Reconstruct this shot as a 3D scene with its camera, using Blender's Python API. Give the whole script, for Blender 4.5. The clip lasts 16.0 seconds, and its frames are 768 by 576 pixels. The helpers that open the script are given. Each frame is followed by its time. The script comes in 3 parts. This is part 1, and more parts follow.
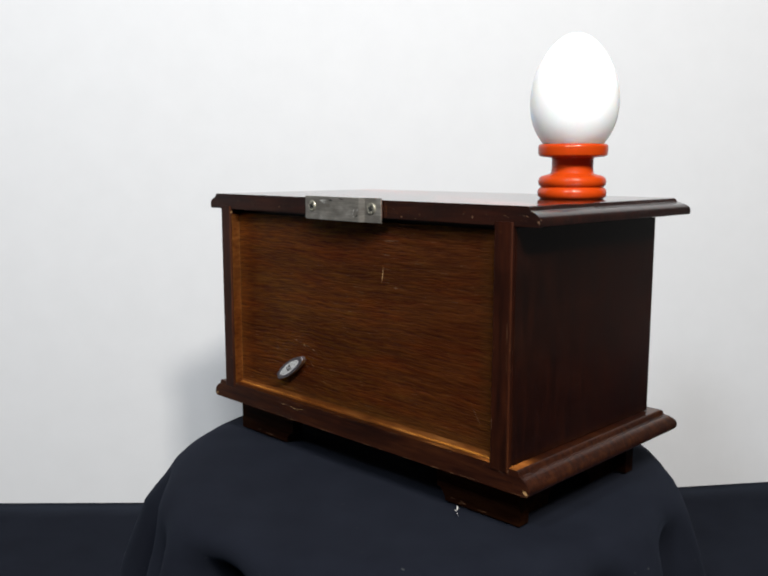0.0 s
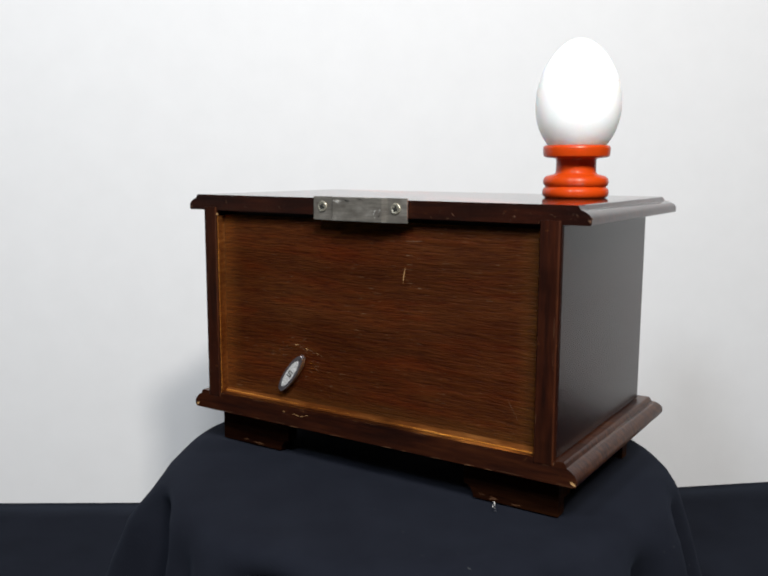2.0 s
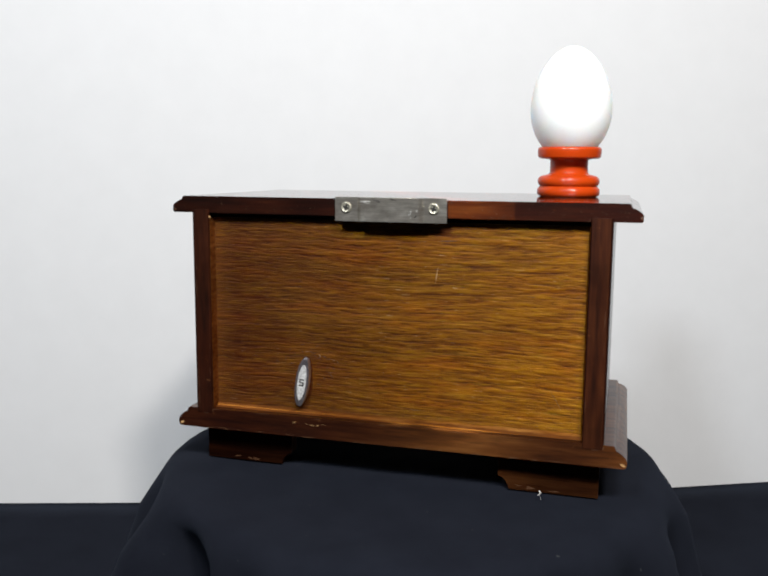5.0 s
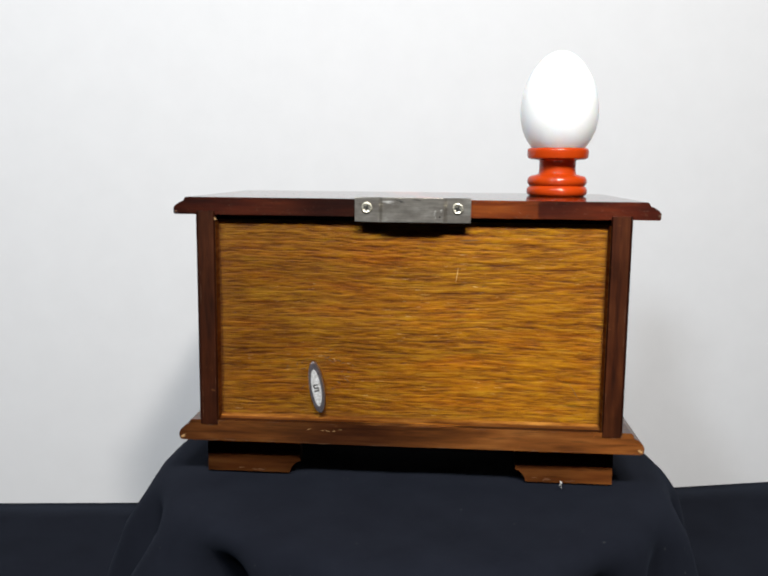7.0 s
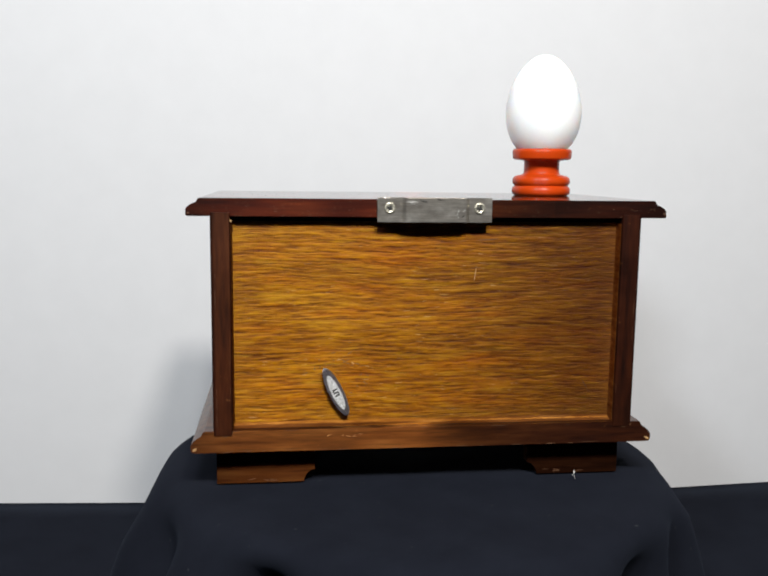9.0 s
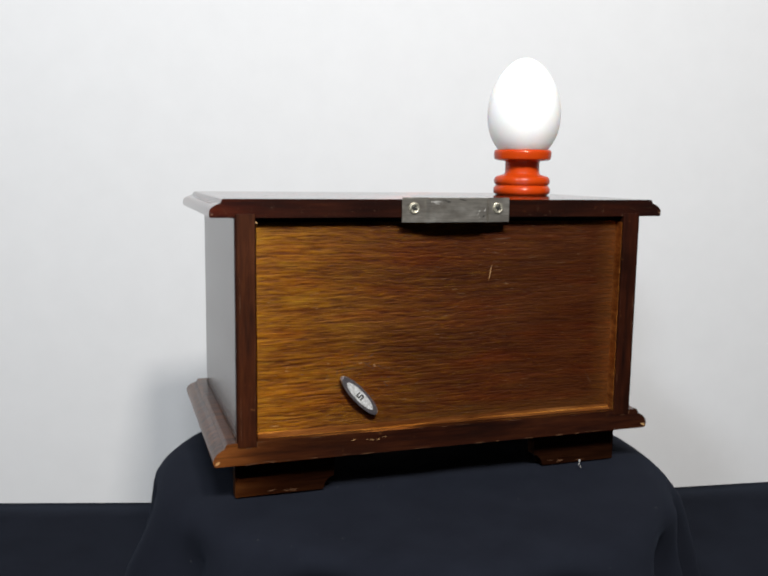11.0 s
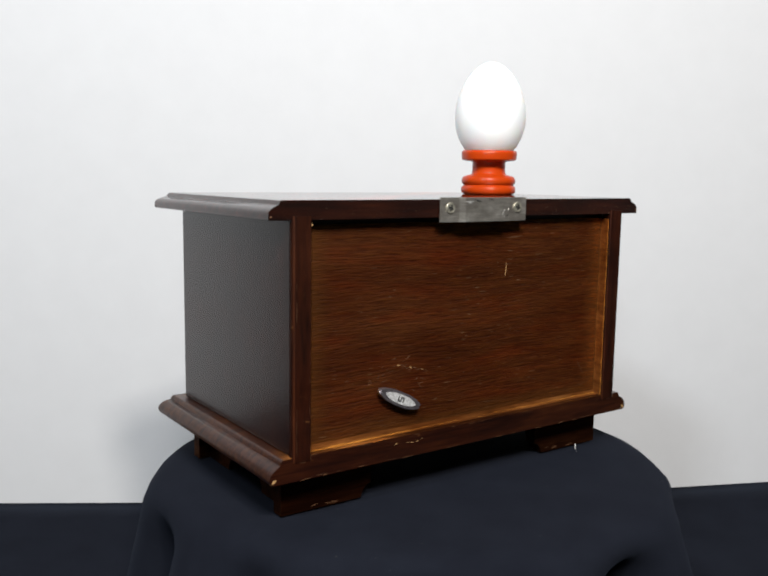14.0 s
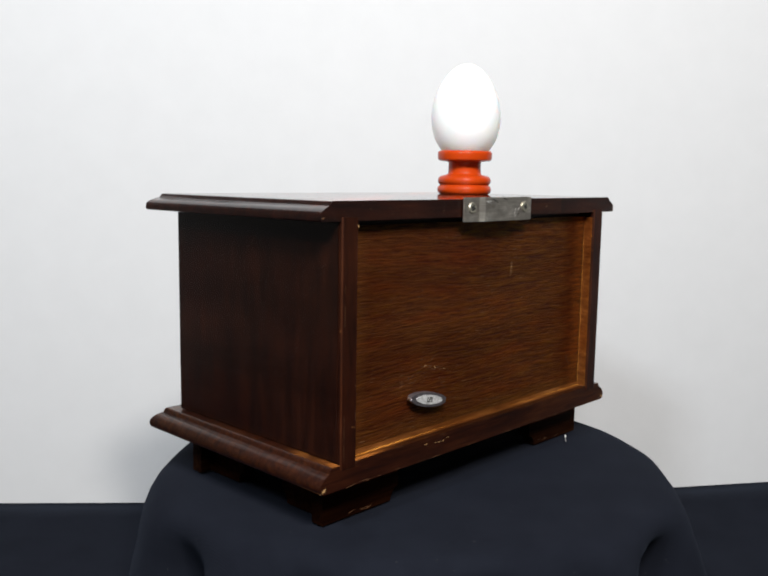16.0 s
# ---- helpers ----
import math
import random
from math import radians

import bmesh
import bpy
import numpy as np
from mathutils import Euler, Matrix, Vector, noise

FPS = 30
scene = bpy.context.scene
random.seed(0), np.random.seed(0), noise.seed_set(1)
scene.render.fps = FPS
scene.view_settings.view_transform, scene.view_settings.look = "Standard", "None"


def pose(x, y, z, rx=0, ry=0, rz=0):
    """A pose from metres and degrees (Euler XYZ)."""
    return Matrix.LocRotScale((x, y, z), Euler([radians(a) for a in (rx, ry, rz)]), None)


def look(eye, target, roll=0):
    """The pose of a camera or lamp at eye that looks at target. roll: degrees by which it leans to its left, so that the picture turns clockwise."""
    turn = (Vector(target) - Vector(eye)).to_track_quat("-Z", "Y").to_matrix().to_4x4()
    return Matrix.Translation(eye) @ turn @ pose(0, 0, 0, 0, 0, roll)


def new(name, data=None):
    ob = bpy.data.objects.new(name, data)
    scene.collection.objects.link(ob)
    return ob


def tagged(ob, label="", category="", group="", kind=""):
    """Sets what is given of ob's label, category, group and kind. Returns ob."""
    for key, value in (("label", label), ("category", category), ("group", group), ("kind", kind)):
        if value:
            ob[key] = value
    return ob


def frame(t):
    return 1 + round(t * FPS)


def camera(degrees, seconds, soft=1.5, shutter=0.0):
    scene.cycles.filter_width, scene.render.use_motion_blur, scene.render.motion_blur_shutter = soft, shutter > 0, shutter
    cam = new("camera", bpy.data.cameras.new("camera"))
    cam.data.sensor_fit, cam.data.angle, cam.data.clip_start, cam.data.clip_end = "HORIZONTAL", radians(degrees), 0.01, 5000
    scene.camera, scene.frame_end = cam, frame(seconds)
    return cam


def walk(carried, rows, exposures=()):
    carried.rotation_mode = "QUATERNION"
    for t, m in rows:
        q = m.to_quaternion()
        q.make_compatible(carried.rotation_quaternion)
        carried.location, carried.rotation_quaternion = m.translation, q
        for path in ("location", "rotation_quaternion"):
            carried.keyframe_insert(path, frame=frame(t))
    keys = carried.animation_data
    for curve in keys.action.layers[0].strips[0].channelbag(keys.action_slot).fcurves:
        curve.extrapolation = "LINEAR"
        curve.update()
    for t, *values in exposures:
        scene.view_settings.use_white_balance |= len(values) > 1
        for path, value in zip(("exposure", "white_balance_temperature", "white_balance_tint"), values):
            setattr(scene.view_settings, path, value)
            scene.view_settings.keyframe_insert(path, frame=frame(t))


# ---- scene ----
cam = camera(49.2, 16.0, soft=2.05)

# ---- camera: it stands still ----
EYE = (0.0, -0.46, 0.1535)
YAW, PITCH = radians(2.149), radians(-7.49)
AHEAD = (-math.sin(YAW) * math.cos(PITCH), math.cos(YAW) * math.cos(PITCH), math.sin(PITCH))
SEE = look(EYE, [e + a for e, a in zip(EYE, AHEAD)], 0.081)
walk(cam, [(0.0, SEE), (16.0, SEE)], exposures=[(0.0, -0.06), (7.8, -0.06), (8.8, -0.13), (13.0, -0.13), (13.8, -0.06), (16.0, -0.06)])

# ---- light: three desk lamps in a row over the camera, and the dim room ----
world = bpy.data.worlds.new("room_light")
scene.world = world
world.use_nodes = True
world.node_tree.nodes["Background"].inputs[0].default_value = (0.62, 0.77, 1.0, 1)
world.node_tree.nodes["Background"].inputs[1].default_value = 0.050


def area_lamp(name, eye, target, wide, high, watts, colour):
    d = bpy.data.lights.new(name, "AREA")
    d.shape, d.size, d.size_y, d.energy, d.color = "RECTANGLE", wide, high, watts, colour
    ob = new(name, d)
    ob.matrix_world = look(eye, target)
    return ob


area_lamp("desk_lamp", (0.06, -0.89, 0.90), (0.0, 0.05, 0.10), 0.22, 0.12, 12.8, (0.99, 0.995, 1.0))
area_lamp("desk_lamp", (0.30, -0.89, 0.87), (0.0, 0.05, 0.10), 0.12, 0.12, 11.2, (1.0, 0.945, 0.875))
area_lamp("desk_lamp", (-0.40, -0.89, 0.88), (0.0, 0.05, 0.10), 0.16, 0.14, 7.2, (0.87, 0.94, 1.0))


# ---- materials ----
def nodes_of(name):
    m = bpy.data.materials.new(name)
    m.use_nodes = True
    nt = m.node_tree
    return m, nt, nt.nodes["Principled BSDF"]


def add(nt, kind, **values):
    n = nt.nodes.new(kind)
    for k, v in values.items():
        n.inputs[k].default_value = v
    return n


def ramp(nt, source, stops):
    r = nt.nodes.new("ShaderNodeValToRGB")
    e = r.color_ramp.elements
    while len(e) < len(stops):
        e.new(0.5)
    for el, (p, c) in zip(e, stops):
        el.position, el.color = p, (*c, 1)
    nt.links.new(source, r.inputs[0])
    return r.outputs[0]


def grain(nt, scale, size=1.0, detail=6.0, wander=0.0):
    """Noise stretched along the wood, in the thing's own metres; wander bends its lines by so many metres."""
    co = nt.nodes.new("ShaderNodeTexCoord")
    mp = nt.nodes.new("ShaderNodeMapping")
    mp.inputs["Scale"].default_value = scale
    place = co.outputs["Object"]
    if wander:
        slow = add(nt, "ShaderNodeTexNoise", Scale=22.0, Detail=3.0)
        nt.links.new(place, slow.inputs["Vector"])
        off = nt.nodes.new("ShaderNodeVectorMath")
        off.operation = "MULTIPLY_ADD"
        off.inputs[1].default_value = (0, 0, wander)
        nt.links.new(slow.outputs["Color"], off.inputs[0])
        nt.links.new(place, off.inputs[2])
        place = off.outputs[0]
    nt.links.new(place, mp.inputs[0])
    n = add(nt, "ShaderNodeTexNoise", Scale=size, Detail=detail, Roughness=0.6)
    nt.links.new(mp.outputs[0], n.inputs["Vector"])
    return n.outputs["Fac"]


def mixed(nt, kind, fac, a, b):
    m = nt.nodes.new("ShaderNodeMix")
    m.data_type, m.blend_type = "RGBA", kind
    for value, socket in ((fac, m.inputs[0]), (a, m.inputs[6]), (b, m.inputs[7])):
        if isinstance(value, bpy.types.NodeSocket):
            nt.links.new(value, socket)
        else:
            socket.default_value = value
    return m.outputs[2]


def bump(nt, shader, source, strength, distance):
    b = add(nt, "ShaderNodeBump", Strength=strength, Distance=distance)
    nt.links.new(source, b.inputs["Height"])
    nt.links.new(b.outputs[0], shader.inputs["Normal"])


def wood(name, body, sheen, scale, share, rough, coat=0.0, coat_rough=0.2, spec=0.35, pore=0.8, chip=None, rubbed=None, relief=0.4, rust=None, run=0.80, lustre=0.49):
    """Stained wood with broken pores; part of it is the coloured sheen of fibres, bright only across their run, the more so the nearer run is to 1.
    body, sheen: dark, middle and light tones; scale: the grain's counts per metre; share: how much of it is sheen."""
    m, nt, s = nodes_of(name)
    bend = 0.0028 if rubbed else 0.0
    fine = grain(nt, scale, 1.0, 4.0, bend)
    height = fine
    pores = grain(nt, [2.0 * c if c > 50 else 1.3 * c for c in scale], 1.0, 2.0, bend)
    wide = grain(nt, (7, 9, 40), 1.0, 4.0)
    tone = ramp(nt, wide, [(0.32, (0.52, 0.45, 0.42)), (0.62, (1.18, 1.12, 1.05))])
    cloudy = ramp(nt, grain(nt, (14, 14, 22), 1.0, 2.0), [(0.36, (0.86, 0.62, 0.46)), (0.62, (1.12, 1.13, 1.12))])
    tone = mixed(nt, "MULTIPLY", 1.0, tone, cloudy)
    b = ramp(nt, fine, list(zip((0.28, 0.5, 0.74), body)))
    f = ramp(nt, fine, list(zip((0.28, 0.5, 0.74), sheen)))
    pits = ramp(nt, pores, [(0.32, (0.2, 0.16, 0.15)), (0.42, (1, 1, 1))])
    b, f = mixed(nt, "MULTIPLY", 0.8, b, tone), mixed(nt, "MULTIPLY", 0.38, f, tone)
    b, f = mixed(nt, "MULTIPLY", pore * 0.6, b, pits), mixed(nt, "MULTIPLY", pore, f, pits)
    if rubbed:
        # short pale dashes in loose patches, partly glints put into the colour
        fleck = ramp(nt, grain(nt, (105, 105, 1300), 1.0, 2.0), [(0.67, (0, 0, 0)), (0.715, (0.75, 0.75, 0.75))])
        patch = ramp(nt, grain(nt, (26, 26, 40), 1.0, 2.0), [(0.44, (0.1, 0.1, 0.1)), (0.58, (1, 1, 1))])
        fleck = mixed(nt, "MULTIPLY", 1.0, fleck, patch)
        b, f = mixed(nt, "MIX", fleck, b, (0.24, 0.15, 0.08, 1)), mixed(nt, "MIX", fleck, f, (0.95, 0.74, 0.30, 1))
        # long wavy vessels, dark in the sheen, and a broken pale bloom along the grain
        vessel = grain(nt, (28, 60, 560), 1.0, 4.0, 2.0 * bend)
        dark = ramp(nt, vessel, [(0.34, (0.26, 0.17, 0.10)), (0.44, (1, 1, 1))])
        b, f = mixed(nt, "MULTIPLY", 0.2, b, dark), mixed(nt, "MULTIPLY", 1.0, f, dark)
        bloom = ramp(nt, grain(nt, (46, 60, 520), 1.0, 5.0, 2.0 * bend), [(0.54, (0, 0, 0)), (0.70, (0.6, 0.6, 0.6))])
        f = mixed(nt, "MIX", bloom, f, (0.96, 0.55, 0.022, 1))
        ruddy = ramp(nt, grain(nt, (22, 40, 150), 1.0, 3.0, 2.0 * bend), [(0.48, (1, 1, 1)), (0.66, (1.15, 0.82, 0.66))])
        b, f = mixed(nt, "MULTIPLY", 0.8, b, ruddy), mixed(nt, "MULTIPLY", 0.35, f, ruddy)
        height = mixed(nt, "ADD", 1.0, fine, vessel)
    if rust:
        # a redder stretch of the finish beside the bracket
        co = nt.nodes.new("ShaderNodeTexCoord")
        xyz = nt.nodes.new("ShaderNodeSeparateXYZ")
        nt.links.new(co.outputs["Object"], xyz.inputs[0])
        mask = nt.nodes.new("ShaderNodeMapRange")
        mask.inputs[1].default_value, mask.inputs[2].default_value = rust - 0.0012, rust
        mask.inputs[3].default_value, mask.inputs[4].default_value = 1.0, 0.0
        beside = nt.nodes.new("ShaderNodeMath")
        beside.operation, beside.inputs[1].default_value = "GREATER_THAN", 0.0
        nt.links.new(xyz.outputs[0], mask.inputs[0])
        inner = nt.nodes.new("ShaderNodeMath")
        inner.operation, inner.inputs[1].default_value = "LESS_THAN", -0.0520
        nt.links.new(xyz.outputs[1], inner.inputs[0])
        both = nt.nodes.new("ShaderNodeMath")
        both.operation = "MULTIPLY"
        nt.links.new(xyz.outputs[0], beside.inputs[0])
        face = nt.nodes.new("ShaderNodeMath")
        face.operation = "MULTIPLY"
        nt.links.new(beside.outputs[0], face.inputs[0]), nt.links.new(inner.outputs[0], face.inputs[1])
        nt.links.new(mask.outputs[0], both.inputs[0]), nt.links.new(face.outputs[0], both.inputs[1])
        f = mixed(nt, "MIX", both.outputs[0], f, mixed(nt, "MULTIPLY", 1.0, f, (3.2, 5.0, 2.4, 1)))
        # pale specks in the sheen colour: glints painted on the lid
        worn = ramp(nt, grain(nt, (700, 700, 700), 1.0, 2.0), [(0.62, (0, 0, 0)), (0.70, (0.45, 0.45, 0.45))])
        f = mixed(nt, "MIX", worn, f, (0.5, 0.28, 0.16, 1))
    if chip:
        # random spots of another tone: chips, and on the lid also painted glints
        spots = ramp(nt, grain(nt, (330, 330, 330), 1.0, 2.0), [(0.70, (0, 0, 0)), (0.76, (0.6, 0.6, 0.6))])
        b = mixed(nt, "MIX", spots, b, (*chip, 1))
    if rubbed:
        # the finish is rubbed pale along the frame, and is paler towards the bottom
        co = nt.nodes.new("ShaderNodeTexCoord")
        xyz = nt.nodes.new("ShaderNodeSeparateXYZ")
        nt.links.new(co.outputs["Generated"], xyz.inputs[0])
        worn = nt.nodes.new("ShaderNodeMath")
        worn.operation, worn.inputs[1].default_value = "PINGPONG", 0.5
        nt.links.new(xyz.outputs[0], worn.inputs[0])
        edge = ramp(nt, worn.outputs[0], [(0.0, (0.55, 0.55, 0.55)), (0.015, (0.38, 0.38, 0.38)), (0.07, (0, 0, 0))])
        low = ramp(nt, xyz.outputs[2], [(0.0, (0.6, 0.6, 0.6)), (0.03, (0.42, 0.42, 0.42)), (0.12, (0, 0, 0))])
        b = mixed(nt, "MIX", mixed(nt, "LIGHTEN", 1.0, edge, low), b, (*rubbed, 1))
    nt.links.new(b, s.inputs["Base Color"])
    r = nt.nodes.new("ShaderNodeMapRange")
    nt.links.new(wide, r.inputs[0])
    r.inputs[3].default_value, r.inputs[4].default_value = rough * 0.85, rough * 1.2
    nt.links.new(r.outputs[0], s.inputs["Roughness"])
    s.inputs["Specular IOR Level"].default_value = spec
    s.inputs["Coat Weight"].default_value, s.inputs["Coat Roughness"].default_value = coat, coat_rough
    fibre = nt.nodes.new("ShaderNodeBsdfAnisotropic")
    nt.links.new(f, fibre.inputs["Color"])
    fibre.inputs["Roughness"].default_value = lustre
    fibre.inputs["Anisotropy"].default_value = run
    along = nt.nodes.new("ShaderNodeTangent")
    along.direction_type, along.axis = "RADIAL", "Z"
    nt.links.new(along.outputs[0], fibre.inputs["Tangent"])
    b1 = add(nt, "ShaderNodeBump", Strength=relief, Distance=0.0005)
    nt.links.new(height, b1.inputs["Height"])
    b2 = add(nt, "ShaderNodeBump", Strength=relief * 0.6, Distance=0.0003)
    nt.links.new(pores, b2.inputs["Height"])
    nt.links.new(b1.outputs[0], b2.inputs["Normal"])
    for sh in (s, fibre):
        nt.links.new(b2.outputs[0], sh.inputs["Normal"])
    both = nt.nodes.new("ShaderNodeMixShader")
    both.inputs[0].default_value = share
    nt.links.new(s.outputs[0], both.inputs[1])
    nt.links.new(fibre.outputs[0], both.inputs[2])
    nt.links.new(both.outputs[0], nt.nodes["Material Output"].inputs[0])
    return m


VENEER = wood("veneer", ((0.047, 0.0128, 0.0041), (0.060, 0.0173, 0.0053), (0.075, 0.0218, 0.0066)),
              ((0.22, 0.068, 0.002), (0.49, 0.210, 0.003), (0.86, 0.46, 0.008)), (75, 100, 900), 0.32, 0.42, spec=0.15, pore=0.5, rubbed=(0.115, 0.046, 0.011), relief=0.8)
MAHOGANY = wood("dark_mahogany", ((0.006, 0.002, 0.001), (0.018, 0.005, 0.0025), (0.035, 0.010, 0.004)),
                ((0.05, 0.012, 0.004), (0.10, 0.025, 0.008), (0.16, 0.05, 0.015)), (25, 25, 260), 0.10, 0.35)
SIDE_WOOD = wood("side_mahogany", ((0.0055, 0.0017, 0.0009), (0.0130, 0.0035, 0.0016), (0.022, 0.0059, 0.0024)),
                 ((0.05, 0.012, 0.004), (0.09, 0.02, 0.006), (0.14, 0.035, 0.01)), (220, 220, 30), 0.04, 0.25, 0.32, 0.15, 0.45, 0.4, None, None, 0.06, None, 0.6)
LID_WOOD = wood("polished_mahogany", ((0.005, 0.0012, 0.0007), (0.0125, 0.0027, 0.0011), (0.024, 0.0055, 0.002)),
                ((0.07, 0.008, 0.003), (0.17, 0.022, 0.007), (0.32, 0.06, 0.017)), (30, 300, 300), 0.13, 0.32, 1.0, 0.06, 0.4, 0.5, (0.07, 0.022, 0.008), None, 0.015, 0.060)
EDGE_WOOD = wood("worn_mahogany", ((0.010, 0.0026, 0.0012), (0.026, 0.0062, 0.0020), (0.046, 0.0125, 0.0036)),
                 ((0.11, 0.034, 0.007), (0.28, 0.098, 0.019), (0.45, 0.19, 0.045)), (30, 300, 300), 0.24, 0.40, 0.55, 0.18, 0.3, 0.5, (0.13, 0.05, 0.016), None, 0.25)
STILE_WOOD = wood("stile_mahogany", ((0.008, 0.0020, 0.0009), (0.021, 0.0050, 0.0018), (0.038, 0.0098, 0.0030)),
                  ((0.05, 0.015, 0.005), (0.115, 0.034, 0.010), (0.20, 0.075, 0.024)), (300, 300, 30), 0.15, 0.40, 0.06, 0.2, 0.28, 0.4, (0.13, 0.05, 0.016), None, 0.2, None, 0.6)
RUBBED = wood("rubbed_wood", ((0.045, 0.0155, 0.0045), (0.074, 0.027, 0.0078), (0.115, 0.046, 0.0135)),
              ((0.3, 0.10, 0.012), (0.48, 0.20, 0.025), (0.7, 0.35, 0.06)), (60, 200, 420), 0.22, 0.7, spec=0.0, pore=0.2)
# the rubbed wood with lighter body tones, for the right and lower strips
PALE_WOOD = wood("rubbed_wood_pale", ((0.075, 0.027, 0.0075), (0.125, 0.047, 0.013), (0.20, 0.083, 0.024)),
                 ((0.3, 0.10, 0.012), (0.48, 0.20, 0.025), (0.7, 0.35, 0.06)), (60, 200, 420), 0.25, 0.7, spec=0.0, pore=0.2)
FOOT_WOOD = wood("foot_mahogany", ((0.004, 0.0013, 0.0006), (0.009, 0.0028, 0.0011), (0.017, 0.0056, 0.0020)),
                 ((0.14, 0.04, 0.010), (0.34, 0.11, 0.025), (0.50, 0.20, 0.05)), (25, 260, 260), 0.10, 0.5, spec=0.04, lustre=0.42)


def plain(name, colour, rough, metal=0.0, spread=0.12, scale=300.0, relief=0.05, coat=0.0):
    m, nt, s = nodes_of(name)
    n = grain(nt, (scale,) * 3, 1.0, 4.0)
    lo, hi = [max(0, c * (1 - spread)) for c in colour], [min(1, c * (1 + spread)) for c in colour]
    nt.links.new(ramp(nt, n, [(0.3, lo), (0.7, hi)]), s.inputs["Base Color"])
    s.inputs["Roughness"].default_value, s.inputs["Metallic"].default_value = rough, metal
    s.inputs["Coat Weight"].default_value = coat
    bump(nt, s, n, relief, 0.0003)
    return m


def nickel():
    """Tarnished nickel: cloudy in patches, scratched along its length."""
    m, nt, s = nodes_of("tarnished_nickel")
    cloud = grain(nt, (90, 90, 160), 1.0, 5.0)
    lines = grain(nt, (120, 120, 1500), 1.0, 3.0)
    c = ramp(nt, cloud, [(0.34, (0.37, 0.34, 0.30)), (0.55, (0.55, 0.52, 0.465)), (0.70, (0.74, 0.71, 0.65))])
    c = mixed(nt, "MULTIPLY", 0.5, c, ramp(nt, lines, [(0.35, (0.6, 0.6, 0.6)), (0.6, (1, 1, 1))]))
    nt.links.new(c, s.inputs["Base Color"])
    s.inputs["Metallic"].default_value = 0.84
    r = nt.nodes.new("ShaderNodeMapRange")
    nt.links.new(cloud, r.inputs[0])
    r.inputs[3].default_value, r.inputs[4].default_value = 0.36, 0.24
    nt.links.new(r.outputs[0], s.inputs["Roughness"])
    bump(nt, s, cloud, 0.35, 0.0006)
    return m


STEEL = nickel()
BRIGHT = plain("bare_nickel", (0.80, 0.79, 0.76), 0.42, 0.7, 0.2, 900.0, 0.5)
SCREW = plain("brass_screw", (0.56, 0.535, 0.44), 0.42, 0.85, 0.35, 900.0, 0.6)
SLOT = plain("dark_slot", (0.02, 0.02, 0.018), 0.6)
KEY_RIM = plain("key_rim", (0.26, 0.235, 0.25), 0.38, 0.85, 0.35, 500.0, 0.4)
KEY_FACE = plain("key_face", (0.92, 0.91, 0.88), 0.36, 0.5, 0.45, 700.0, 1.0)
RAW = plain("raw_wood", (0.36, 0.21, 0.085), 0.6, 0.0, 0.35, 700.0)
SCUFF = plain("pale_scuff", (0.080, 0.033, 0.012), 0.6, 0.0, 0.3, 700.0)
ORANGE = plain("orange_lacquer", (0.43, 0.040, 0.002), 0.5, 0.0, 0.08, 60.0, 0.02, 0.45)
ORANGE.node_tree.nodes["Principled BSDF"].inputs["Specular IOR Level"].default_value = 0.08
ORANGE.node_tree.nodes["Principled BSDF"].inputs["Coat Roughness"].default_value = 0.12
SHELL = plain("eggshell", (0.97, 0.96, 0.95), 0.42, 0.0, 0.015, 900.0, 0.03)
SHELL.node_tree.nodes["Principled BSDF"].inputs["Subsurface Weight"].default_value = 1.0
SHELL.node_tree.nodes["Principled BSDF"].inputs["Subsurface Radius"].default_value = (1.0, 0.8, 0.7)
SHELL.node_tree.nodes["Principled BSDF"].inputs["Subsurface Scale"].default_value = 0.034
LINT = plain("white_lint", (0.8, 0.78, 0.74), 0.8)
WALL = plain("white_paper", (0.648, 0.655, 0.668), 0.85, 0.0, 0.015, 40.0, 0.02)
ROOM = plain("room_paint", (0.16, 0.155, 0.15), 0.9)


def cloth_material():
    m, nt, s = nodes_of("navy_cloth")
    co = nt.nodes.new("ShaderNodeTexCoord")
    weave = []
    for turn in (0, 1):
        w = add(nt, "ShaderNodeTexWave", Scale=520.0, Distortion=0.6)
        w.bands_direction = "XY"[turn]
        nt.links.new(co.outputs["Object"], w.inputs[0])
        weave.append(w.outputs["Fac"])
    both = nt.nodes.new("ShaderNodeMath")
    nt.links.new(weave[0], both.inputs[0]), nt.links.new(weave[1], both.inputs[1])
    cloud = grain(nt, (30, 30, 30), 1.0, 5.0)
    c = ramp(nt, cloud, [(0.30, (0.0070, 0.0080, 0.0122)), (0.70, (0.0095, 0.0110, 0.0164))])
    fluff = ramp(nt, grain(nt, (420, 420, 420), 1.0, 1.0), [(0.785, (0, 0, 0)), (0.80, (1, 1, 1))])
    c = mixed(nt, "MIX", fluff, c, (0.03, 0.033, 0.036, 1))
    nt.links.new(c, s.inputs["Base Color"])
    s.inputs["Roughness"].default_value = 1.0
    s.inputs["Specular IOR Level"].default_value = 0.04
    s.inputs["Sheen Weight"].default_value = 0.02
    s.inputs["Sheen Roughness"].default_value = 0.5
    s.inputs["Sheen Tint"].default_value = (0.5, 0.62, 0.9, 1)
    bump(nt, s, both.outputs[0], 0.15, 0.0002)
    return m


CLOTH = cloth_material()


